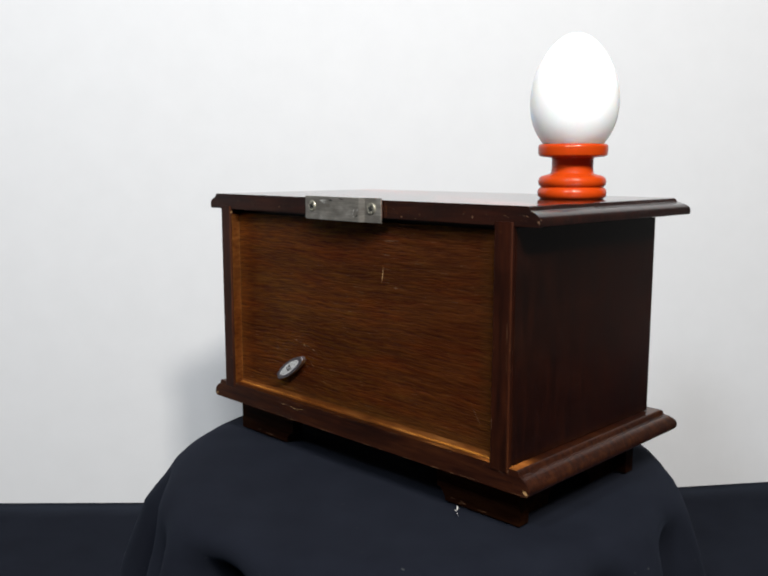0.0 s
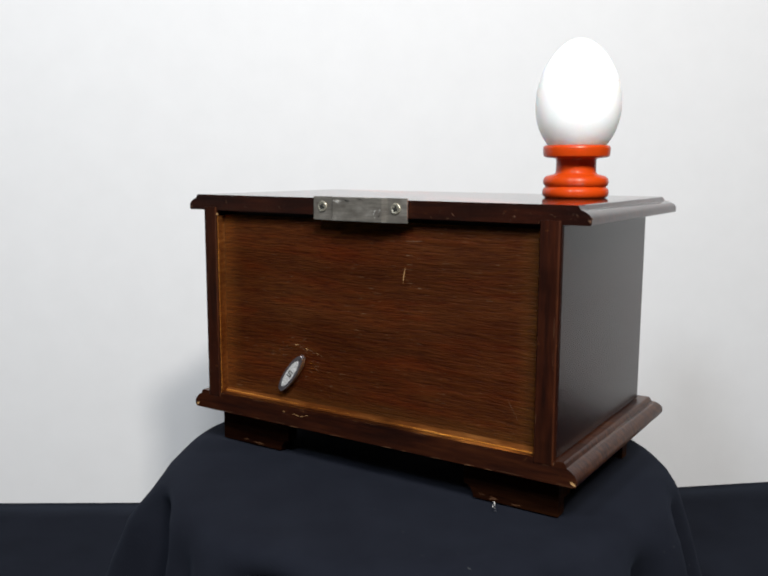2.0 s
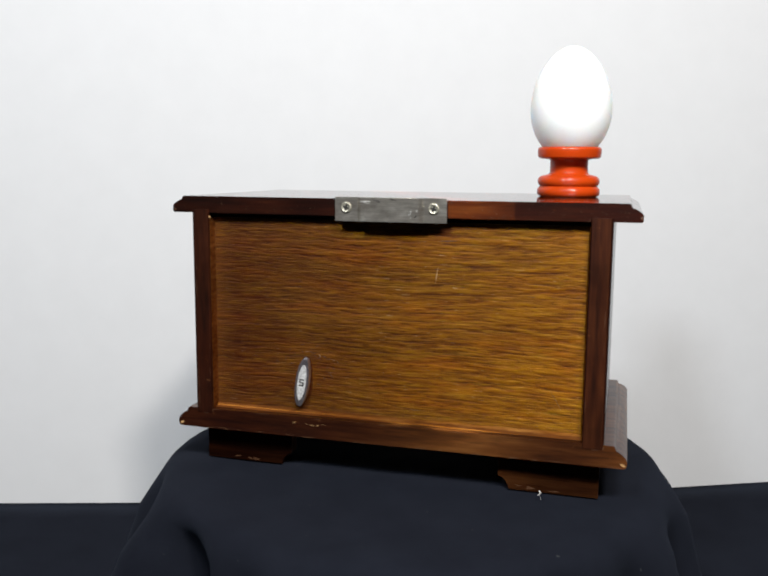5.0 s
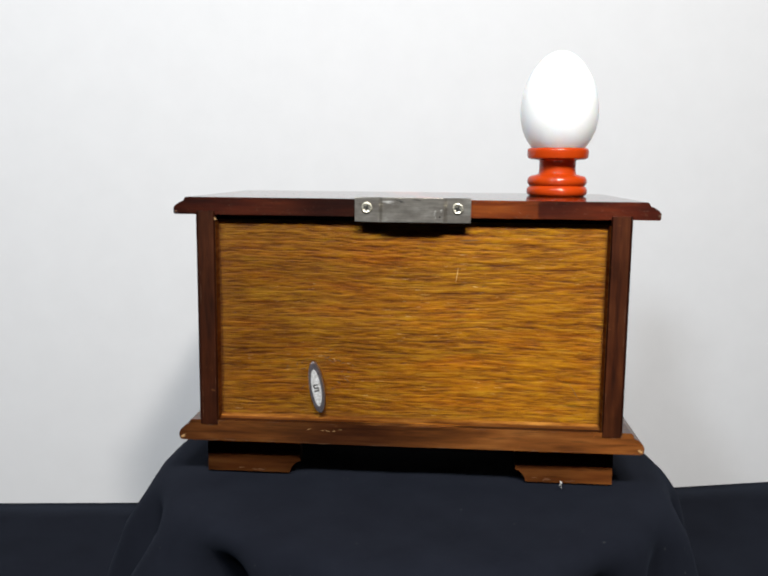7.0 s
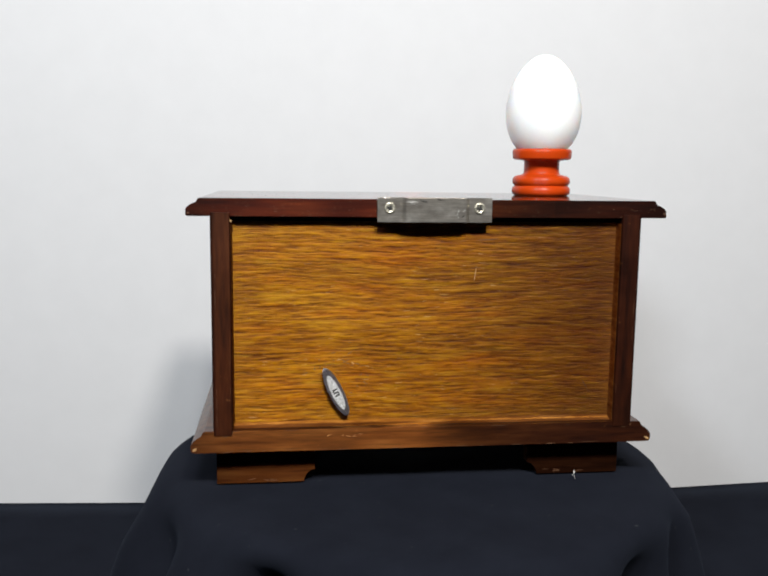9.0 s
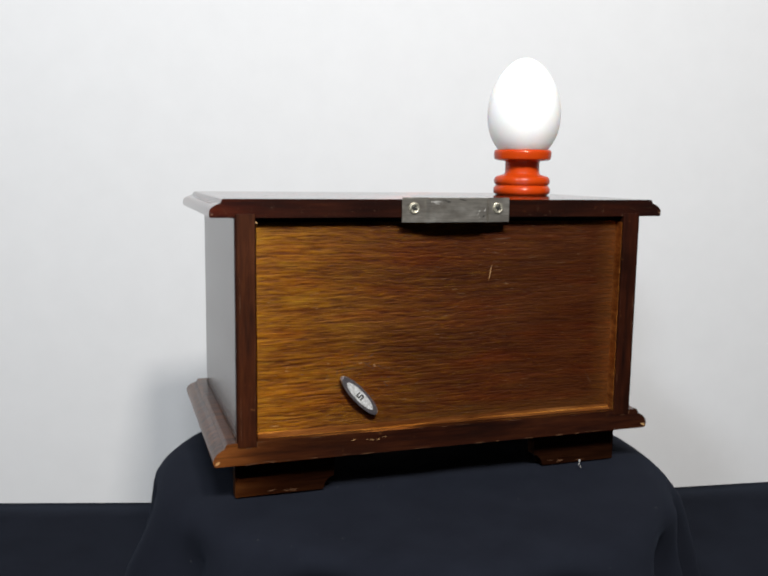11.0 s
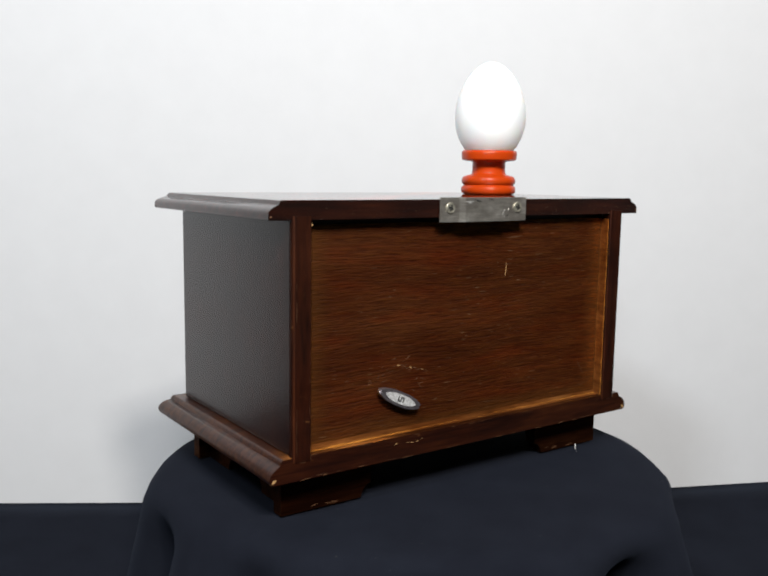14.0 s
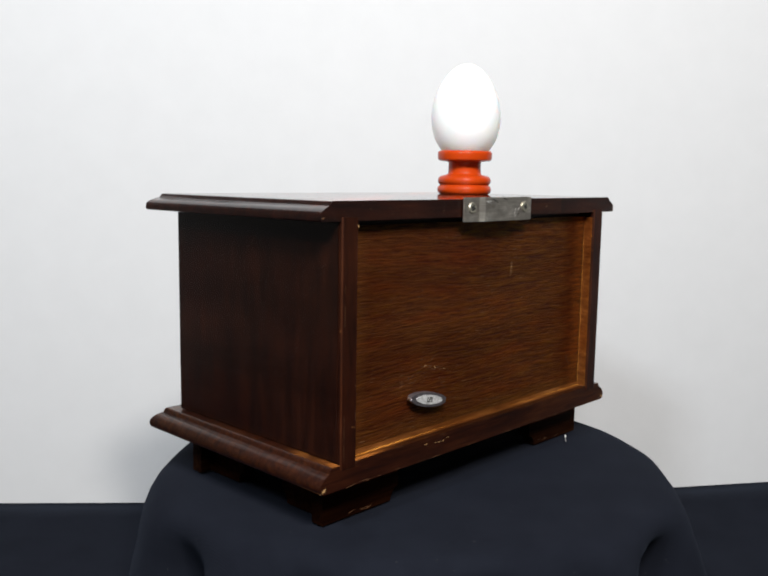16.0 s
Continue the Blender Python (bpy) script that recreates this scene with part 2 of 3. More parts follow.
# ---- mesh helpers ----
def mesh_of(name, bm, material, smooth=None):
    bmesh.ops.recalc_face_normals(bm, faces=bm.faces)
    if smooth:
        # rounded edges shade smoothly, but a broad flat face stays flat up to its rim
        for f in bm.faces:
            f.smooth = True
        for e in bm.edges:
            if len(e.link_faces) == 2:
                turn = e.calc_face_angle(0.0)
                small, large = sorted(f.calc_area() for f in e.link_faces)
                e.smooth = turn < radians(smooth) and not (turn > 0.03 and large > 2e-5 and large > 6 * small)
    me = bpy.data.meshes.new(name)
    bm.to_mesh(me)
    bm.free()
    me.materials.append(material)
    return me


def part(name, bm, material, parent, label="", smooth=None):
    ob = new(name, mesh_of(name, bm, material, smooth))
    ob.parent = parent
    return tagged(ob, label)


def block(bm, x0, x1, y0, y1, z0, z1, bevel=0.0):
    r = bmesh.ops.create_cube(bm, size=1.0)
    vs = r["verts"]
    for v in vs:
        v.co = ((x0 + x1) / 2 + v.co.x * (x1 - x0), (y0 + y1) / 2 + v.co.y * (y1 - y0), (z0 + z1) / 2 + v.co.z * (z1 - z0))
    if bevel:
        es = list({e for v in vs for e in v.link_edges})
        bmesh.ops.bevel(bm, geom=es, offset=bevel, segments=2, affect="EDGES", profile=0.6)
    return bm


def lathe(bm, profile, steps=64, close=True):
    rings = []
    for r, z in profile:
        rings.append([bm.verts.new((r * math.cos(2 * math.pi * k / steps), r * math.sin(2 * math.pi * k / steps), z)) for k in range(steps)])
    for a, b in zip(rings, rings[1:]):
        for k in range(steps):
            bm.faces.new((a[k], a[(k + 1) % steps], b[(k + 1) % steps], b[k]))
    if close:
        bm.faces.new(rings[0])
        bm.faces.new(rings[-1])
    return bm


def prism(bm, outline, y0, y1):
    """An outline in x, z drawn out from y0 to y1."""
    a = [bm.verts.new((x, y0, z)) for x, z in outline]
    b = [bm.verts.new((x, y1, z)) for x, z in outline]
    n = len(a)
    for k in range(n):
        bm.faces.new((a[k], a[(k + 1) % n], b[(k + 1) % n], b[k]))
    bm.faces.new(a)
    bm.faces.new(b)
    return bm


def moulded(bm, profile, x0, x1, y0, y1):
    """A board whose moulding runs along both ends and the far side; profile: (how far out, height), from the bottom to the top.
    The near side at y0 is cut flat."""
    rings = []
    for out, z in profile:
        rings.append([bm.verts.new(p) for p in ((x0 - out, y0, z), (x0 - out, y1 + out, z), (x1 + out, y1 + out, z), (x1 + out, y0, z))])
    for a, b in zip(rings, rings[1:]):
        for k in range(3):
            bm.faces.new((a[k], a[k + 1], b[k + 1], b[k]))
    bm.faces.new(rings[0])
    bm.faces.new(rings[-1])
    bm.faces.new([r[0] for r in rings] + [r[3] for r in reversed(rings)])
    return bm


# ---- the setting ----
TABLE = -0.1268
WALL_TURN = math.atan2(0.134, 1.192)


def wall_y(x):
    return 0.2328 + (x + 0.223) * math.tan(WALL_TURN)


def setting():
    bm = block(bmesh.new(), -0.70, 0.72, 0.0, 0.012, TABLE - 0.02, 0.85)
    ob = tagged(new("backdrop", mesh_of("backdrop", bm, WALL)), "smooth white backdrop board behind the table", kind="structure")
    ob.matrix_world = pose(0, wall_y(0), 0, 0, 0, math.degrees(WALL_TURN))
    for name, box in (("wall_left", (-1.75, -1.70, -2.2, 0.9, -0.9, 1.8)), ("wall_right", (1.70, 1.75, -2.2, 0.9, -0.9, 1.8)),
                      ("wall_behind", (-1.70, 1.70, -2.2, -2.15, -0.9, 1.8)), ("wall_far", (-1.70, 1.70, 0.85, 0.9, -0.9, 1.8)),
                      ("ceiling", (-1.70, 1.70, -2.15, 0.85, 1.76, 1.8)), ("floor", (-1.70, 1.70, -2.15, 0.85, -0.9, -0.86))):
        bm = block(bmesh.new(), *box)
        tagged(new(name, mesh_of(name, bm, ROOM)), "plain grey painted room surface", kind="structure")


def table():
    top = new("table")
    tagged(top, "table under a navy cloth, against the white backdrop", "table")
    part("tabletop", block(bmesh.new(), -0.95, 0.95, -0.40, 0.12, TABLE - 0.03, TABLE - 0.002, 0.002), ROOM, top)
    for x in (-0.9, 0.9):
        for y in (-0.36, 0.08):
            part("leg", block(bmesh.new(), x - 0.025, x + 0.025, y - 0.025, y + 0.025, -0.86, TABLE - 0.03, 0.003), ROOM, top)
    # the cloth lies to the wall and rides up it a little at both ends
    bm, rows, cols = bmesh.new(), 26, 90
    grid = []
    for j in range(rows + 1):
        line = []
        for i in range(cols + 1):
            x = -0.95 + 1.9 * i / cols
            back = wall_y(x) - 0.002
            y = -0.41 + (back + 0.41) * max(0, j - 5) / (rows - 5)
            near = math.exp(-((back - y) / 0.03) ** 2)
            lift = max(0.0, -0.223 - x) * 0.024 + max(0.0, x - 0.20) * 0.035
            wave = 0.0012 * noise.noise((x * 9, y * 9, 0.3))
            drop = 0.0 if j > 5 else (0.16, 0.12, 0.08, 0.04, 0.012, 0.002)[j]
            sway = 0.0 if j > 4 else 0.010 * (5 - j) / 5 * math.sin(x * 22) - 0.006
            line.append(bm.verts.new((x, y + sway, TABLE + near * lift + wave * (1 - near) - drop)))
        grid.append(line)
    for a, b in zip(grid, grid[1:]):
        for k in range(cols):
            bm.faces.new((a[k], a[k + 1], b[k + 1], b[k]))
    spread = new("table_cloth", mesh_of("table_cloth", bm, CLOTH, 60))
    thick = spread.modifiers.new("thickness", "SOLIDIFY")
    thick.thickness, thick.offset = 0.0008, -1.0
    tagged(spread, "flat dark navy cloth spread over the table", "cloth")


setting()
table()

# ---- the turning things ----
U = 0.46                     # the plan is drawn in spans from the axle to the lens
LOW = -0.3214                # height of the feet in that plan


def up(z):
    return (z - LOW) * U


def drape():
    """Navy cloth over a round stand: flat on top, rounded at the rim, falling in folds."""
    stand = new("round_stand")
    tagged(stand, "round stand hidden under the navy cloth", "stand")
    part("plate", lathe(bmesh.new(), [(0.10, -0.016), (0.128, -0.015), (0.131, -0.010), (0.127, -0.005)], 64), ROOM, stand)
    part("column", lathe(bmesh.new(), [(0.09, TABLE + 0.002), (0.09, TABLE + 0.012), (0.06, TABLE + 0.02), (0.06, -0.016)], 48), ROOM, stand)
    folds = [(-95, 9, 0.6), (-66, 8, 0.6), (-36, 9, 1.0), (-17, 6, 0.35), (6, 9, 0.95), (38, 9, 0.75), (57, 7, 0.5), (79, 8, 0.75), (104, 9, 0.75), (134, 9, 0.9), (163, 10, 1.0), (-142, 11, 1.0)]
    bm, steps = bmesh.new(), 360
    rings = []
    path = [(0.0, 0.0, 0.0), (0.03, 0, 0), (0.06, 0, 0), (0.09, 0, 0), (0.112, 0, 0), (0.124, -0.0002, 0.0), (0.131, -0.0010, 0.01),
            (0.1365, -0.0032, 0.03), (0.1405, -0.0068, 0.07), (0.1440, -0.0120, 0.17), (0.1470, -0.0185, 0.42), (0.1500, -0.0265, 0.68), (0.1530, -0.035, 0.86),
            (0.1560, -0.045, 0.90), (0.1595, -0.057, 0.97), (0.1640, -0.072, 1.0), (0.168, -0.088, 1.05), (0.172, -0.106, 1.1), (0.175, TABLE + 0.004, 1.1)]
    for r, z, w in path[1:]:
        ring = []
        for k in range(steps):
            a = 360 * k / steps
            dip = 0.0
            for at, wide, deep in folds:
                d = (a - at + 180) % 360 - 180
                dip += deep * math.exp(-(d / wide) ** 2)
            rr = r - w * 0.050 * dip + w * 0.004 + 0.0012 * w * noise.noise((a * 0.05, z * 20, 1.7))
            rr += 0.014 * min(1, w * w) * math.exp(-(((a + 60 + 180) % 360 - 180) / 26) ** 2) - 0.008 * min(1, w * w) * math.exp(-(((a + 115 + 180) % 360 - 180) / 20) ** 2)
            rr += 0.007 * min(1, 2 * w) * math.exp(-((a - 78) / 20) ** 2)
            rr += 0.002 * min(1, r / 0.118) * math.sin(radians(a * 3 + 40)) * (1 if w else 0)
            zz = z + 0.0006 * noise.noise((r * 40 * math.sin(radians(a)), r * 40 * math.cos(radians(a)), 4.0)) * (1 - min(1, w)) - 0.0012
            ring.append(bm.verts.new((rr * math.sin(radians(a)), -rr * math.cos(radians(a)), zz)))
        rings.append(ring)
    for a, b in zip(rings, rings[1:]):
        for k in range(steps):
            bm.faces.new((a[k], a[(k + 1) % steps], b[(k + 1) % steps], b[k]))
    bm.faces.new(rings[0])
    ob = new("draped_cloth", mesh_of("draped_cloth", bm, CLOTH, 70))
    thick = ob.modifiers.new("thickness", "SOLIDIFY")
    thick.thickness, thick.offset = 0.0008, -1.0
    tagged(ob, "dark navy cloth draped in folds over the round stand", "cloth")
    return stand, ob


def music_box():
    box = new("music_box")
    tagged(box, "dark mahogany music box seen from its worn veneered back", "music box")
    near, far = -0.1137 * U, 0.1518 * U
    # lid: flat along the near edge, an ovolo moulding round the other three
    t, b = up(-0.0090), up(-0.0275)
    prof = [(0.0112, b), (0.0119, b + 0.0003), (0.0121, b + 0.0010), (0.0120, b + 0.0032), (0.0114, b + 0.0042), (0.0103, b + 0.0051), (0.0091, b + 0.0058),
            (0.0079, b + 0.0063), (0.0071, b + 0.0066), (0.0067, t - 0.0012), (0.0063, t - 0.0003), (0.0055, t)]
    lid = part("lid", moulded(bmesh.new(), prof, -0.2315 * U, 0.2280 * U, near, 0.1513 * U), LID_WOOD, box, "red-brown polished lid with a moulded edge", 35)
    # side boards, whose near ends frame the veneer
    lo, hi = up(-0.2539), up(-0.0275)
    for x0, x1 in ((-0.2337, -0.2128), (0.2045, 0.2266)):
        bm = block(bmesh.new(), x0 * U, x1 * U, near + 0.0014, far, lo + 0.0001, hi - 0.0001, 0.0006)
        part("side_panel", bm, SIDE_WOOD, box, "dark polished side panel", 30)
    # front of the box, on the far side
    part("front_panel", block(bmesh.new(), -0.2126 * U, 0.2043 * U, far - 0.010, far - 0.0005, lo, hi, 0.0005), MAHOGANY, box)
    # veneer, set back behind the frame
    part("veneer_panel", block(bmesh.new(), -0.2127 * U, 0.2044 * U, -0.1019 * U, -0.0940 * U, lo - 0.002, up(-0.0330)), VENEER, box, "golden-brown veneer panel with dark pores")
    # dark gap and added rail for the shadow line under the lid
    part("gap_rail", block(bmesh.new(), -0.2127 * U, 0.2044 * U, -0.0938 * U, -0.0850 * U, up(-0.05), hi), MAHOGANY, box)
    # base board
    t, b = up(-0.2543), up(-0.2778)
    prof = [(0.0104, b), (0.0116, b + 0.0003), (0.0123, b + 0.0012), (0.0125, b + 0.0030), (0.0121, b + 0.0045), (0.0110, b + 0.0060), (0.0096, b + 0.0072), (0.0082, b + 0.0080),
            (0.0073, b + 0.0084), (0.0069, t - 0.0012), (0.0064, t - 0.0003), (0.0058, t)]
    part("base", moulded(bmesh.new(), prof, -0.2302 * U, 0.2230 * U, near - 0.0004, 0.1535 * U), EDGE_WOOD, box, "worn moulded base board", 35)
    # cove strip where the veneer meets the base
    bm = bmesh.new()
    prism(bm, [(0, 0), (0.0026, 0), (0.0018, 0.0004), (0.0009, 0.0009), (0.0003, 0.0017), (0, 0.0024)], -0.2126 * U, 0.2043 * U)
    for v in bm.verts:
        v.co = (v.co.y, -0.1021 * U - v.co.x, up(-0.2539) + v.co.z)
    part("cove", bm, PALE_WOOD, box, "golden rubbed strip along the base", 40)
    for x, d, rubbed_to in ((-0.2127, 1, RUBBED), (0.2044, -1, PALE_WOOD)):
        bm = prism(bmesh.new(), [(0, 0), (0.0006, 0), (0.0004, 0.0004), (0.0002, 0.0014), (0.0002, 0.0048), (0, 0.0050)], lo, hi - 0.003)
        for v in bm.verts:
            v.co = (x * U + d * v.co.x, -0.1021 * U - v.co.z, v.co.y)
        part("cove", bm, rubbed_to, box, "golden rubbed strip along the frame", 40)
    # the end grain of the side boards, let into lid and base
    for outer, inner in ((-0.2335, -0.2132), (0.2264, 0.2049)):
        outer, inner = outer * U, inner * U
        d = 1 if inner > outer else -1
        round_edge = [(outer + d * 0.0014 * (1 - math.cos(a)), near + 0.0006 - 0.0014 * math.sin(a)) for a in (0, 0.4, 0.8, 1.2, math.pi / 2)]
        plan = [(outer, near + 0.0013)] + round_edge + [(inner - d * 0.0004, near - 0.0008), (inner, near - 0.0004), (inner, near + 0.0013)]
        bm = prism(bmesh.new(), plan, up(-0.2592), up(-0.0238))
        for v in bm.verts:
            v.co = (v.co.x, v.co.z, v.co.y)
        part("stile", bm, STILE_WOOD, box, "red-brown stile let into lid and base", 50)
    # bracket feet: two arms, each with a scooped end
    zt, zb = up(-0.2777), 0.0
    arm = [(0, zb), (0.0435, zb), (0.0440, zb + 0.002), (0.0452, zb + 0.0042), (0.0470, zb + 0.0058), (0.0490, zb + 0.0064), (0.0492, zt), (0, zt)]
    fy, by = -0.0896 * U, 0.1300 * U
    for sx, x in ((1, -0.2323 * U), (-1, 0.2226 * U)):
        for sy, y in ((1, fy), (-1, by)):
            bm = bmesh.new()
            prism(bm, [(x + sx * a, z) for a, z in arm], y, y + sy * 0.007)
            side = bmesh.new()
            short = [(a * 0.72, z) for a, z in arm]
            prism(side, [(a, z) for a, z in short], 0.0002, 0.007)
            for v in side.verts:
                v.co = (x + sx * (0.006 + v.co.y), y + sy * (0.0002 + v.co.x), v.co.z)
            tmp = bpy.data.meshes.new("arm")
            side.to_mesh(tmp)
            side.free()
            bm.from_mesh(tmp)
            bpy.data.meshes.remove(tmp)
            part("foot", bm, FOOT_WOOD, box, "", 35)
    # nickel bracket: two tabs and a raised middle
    bracket = bracket_plate(box, near)
    key = winding_key(box)
    marks(box, near)
    return box, key


def bracket_plate(box, near):
    z0, z1 = up(-0.0328), up(-0.0070)
    xs = (-0.0618 * U, -0.0362 * U, -0.0322 * U, 0.0314 * U, 0.0352 * U, 0.0598 * U)
    tab, hump, th = -0.1150 * U, -0.1194 * U, 0.0011
    front = [(xs[0], tab - th), (xs[1], tab - th), (xs[2], hump - th), (xs[3], hump - th), (xs[4], tab - th), (xs[5], tab - th)]
    back = [(xs[5], tab), (xs[4] - 0.001, tab), (xs[3] - 0.001, hump), (xs[2] + 0.001, hump), (xs[1] + 0.001, tab), (xs[0], tab)]
    bm = bmesh.new()
    prism(bm, front + back, z0, z1)
    for v in bm.verts:
        v.co = (v.co.x, v.co.z, v.co.y)
    bmesh.ops.bevel(bm, geom=[e for e in bm.edges if abs(e.verts[0].co.y - e.verts[1].co.y) < 1e-6], offset=0.00025, segments=2, affect="EDGES")
    plate = part("bracket", bm, STEEL, box, "tarnished nickel bracket with two screws", 30)
    # shim that carries the tabs off the lid's edge
    part("backing", block(bmesh.new(), xs[0] + 0.0008, xs[5] - 0.0008, tab + 0.0001, near - 0.0001, z0 + 0.0006, z1 - 0.0006), SLOT, plate)
    for x in (-0.0490, 0.0462):
        bm = lathe(bmesh.new(), [(0.0027, 0), (0.0027, 0.0003), (0.0025, 0.0007), (0.0021, 0.0008), (0.0015, 0.0006), (0.0008, 0.0004)], 24)
        bmesh.ops.rotate(bm, verts=bm.verts, matrix=Euler((radians(90), 0, 0)).to_matrix())
        bmesh.ops.translate(bm, verts=bm.verts, vec=(x * U, tab - th, up(-0.0180)))
        s = part("screw", bm, SCREW, plate, "brass cross-head screw", 30)
        for a in (20, 110):
            bm = block(bmesh.new(), -0.0014, 0.0014, -0.0002, 0.0002, -0.0004, 0.0004)
            bmesh.ops.rotate(bm, verts=bm.verts, matrix=Euler((0, radians(a), 0)).to_matrix())
            bmesh.ops.translate(bm, verts=bm.verts, vec=(x * U, tab - th - 0.0008, up(-0.0180)))
            for v in bm.verts:
                v.co.y -= 0.00003 * (a > 90)
            mark = new("slot", mesh_of("slot", bm, SLOT))
            mark.parent = plate
    # bare scratches on the raised middle, flakes near its corner
    rnd = random.Random(11)
    for k in range(12):
        x, z, long = (rnd.uniform(-0.030, 0.004), rnd.uniform(-0.0135, -0.0090), rnd.uniform(0.0008, 0.0028)) if k < 7 else (rnd.uniform(0.021, 0.029), rnd.uniform(-0.0305, -0.020), rnd.uniform(0.0004, 0.0010))
        bm = bmesh.new()
        sliver(bm, x * U, up(z), long, rnd.uniform(0.00010, 0.00026), rnd.gauss(-8, 12) if k < 7 else rnd.uniform(40, 110), hump - th - 0.00006)
        part("scratch", bm, BRIGHT if k % 3 else SLOT, plate)
    return plate


KEY_AT = (-0.1037 * U, -0.1021 * U, (-0.2155 - LOW) * U)


def lens_outline(long, wide, n=28):
    """A pointed oval in x, z."""
    pts = []
    for k in range(2 * n):
        a = math.pi * k / n
        c, s = math.cos(a), math.sin(a)
        pts.append((wide * math.copysign(abs(s) ** 1.15, s), long * math.copysign(abs(c) ** 0.92, c)))
    return pts


def winding_key(box):
    bm = prism(bmesh.new(), lens_outline(0.0133, 0.0035), -0.0012, -0.0042)
    bmesh.ops.bevel(bm, geom=[e for e in bm.edges if abs(e.verts[0].co.y - e.verts[1].co.y) < 1e-6], offset=0.0008, segments=3, affect="EDGES")
    key = part("winding_key", bm, KEY_RIM, box, "dark pewter winding key with a silver inlay", 40)
    shaft = lathe(bmesh.new(), [(0.0024, 0.0), (0.0024, 0.0010), (0.0034, 0.0011), (0.0034, 0.0016)], 20)
    bmesh.ops.rotate(shaft, verts=shaft.verts, matrix=Euler((radians(90), 0, 0)).to_matrix())
    part("shaft", shaft, KEY_RIM, key, "", 30)
    bm = prism(bmesh.new(), lens_outline(0.0095, 0.0023), -0.0040, -0.00445)
    part("badge", bm, KEY_FACE, key, "pale silver inlay with a small dark emblem", 40)
    for x, z, w, h in ((0.0, 0.0015, 0.0012, 0.0003), (0.0, 0.0, 0.0012, 0.0003), (0.0, -0.0015, 0.0012, 0.0003), (-0.0010, 0.00075, 0.0003, 0.0006), (0.0010, -0.00075, 0.0003, 0.0006)):
        bm = block(bmesh.new(), x - w, x + w, -0.00457, -0.0043, z - h, z + h)
        part("emblem", bm, SLOT, key)
    return key


def sliver(bm, x, z, long, wide, turn, y):
    c, s = math.cos(radians(turn)), math.sin(radians(turn))
    pts = [(-long, 0), (-long * 0.3, wide), (long * 0.5, wide * 0.7), (long, 0), (long * 0.2, -wide), (-long * 0.6, -wide * 0.6)]
    vs = [bm.verts.new((x + c * a - s * b, y, z + s * a + c * b)) for a, b in pts]
    top = [bm.verts.new((v.co.x, y + 0.0004, v.co.z)) for v in vs]
    n = len(vs)
    bm.faces.new(vs)
    bm.faces.new(top)
    for k in range(n):
        bm.faces.new((vs[k], vs[(k + 1) % n], top[(k + 1) % n], top[k]))


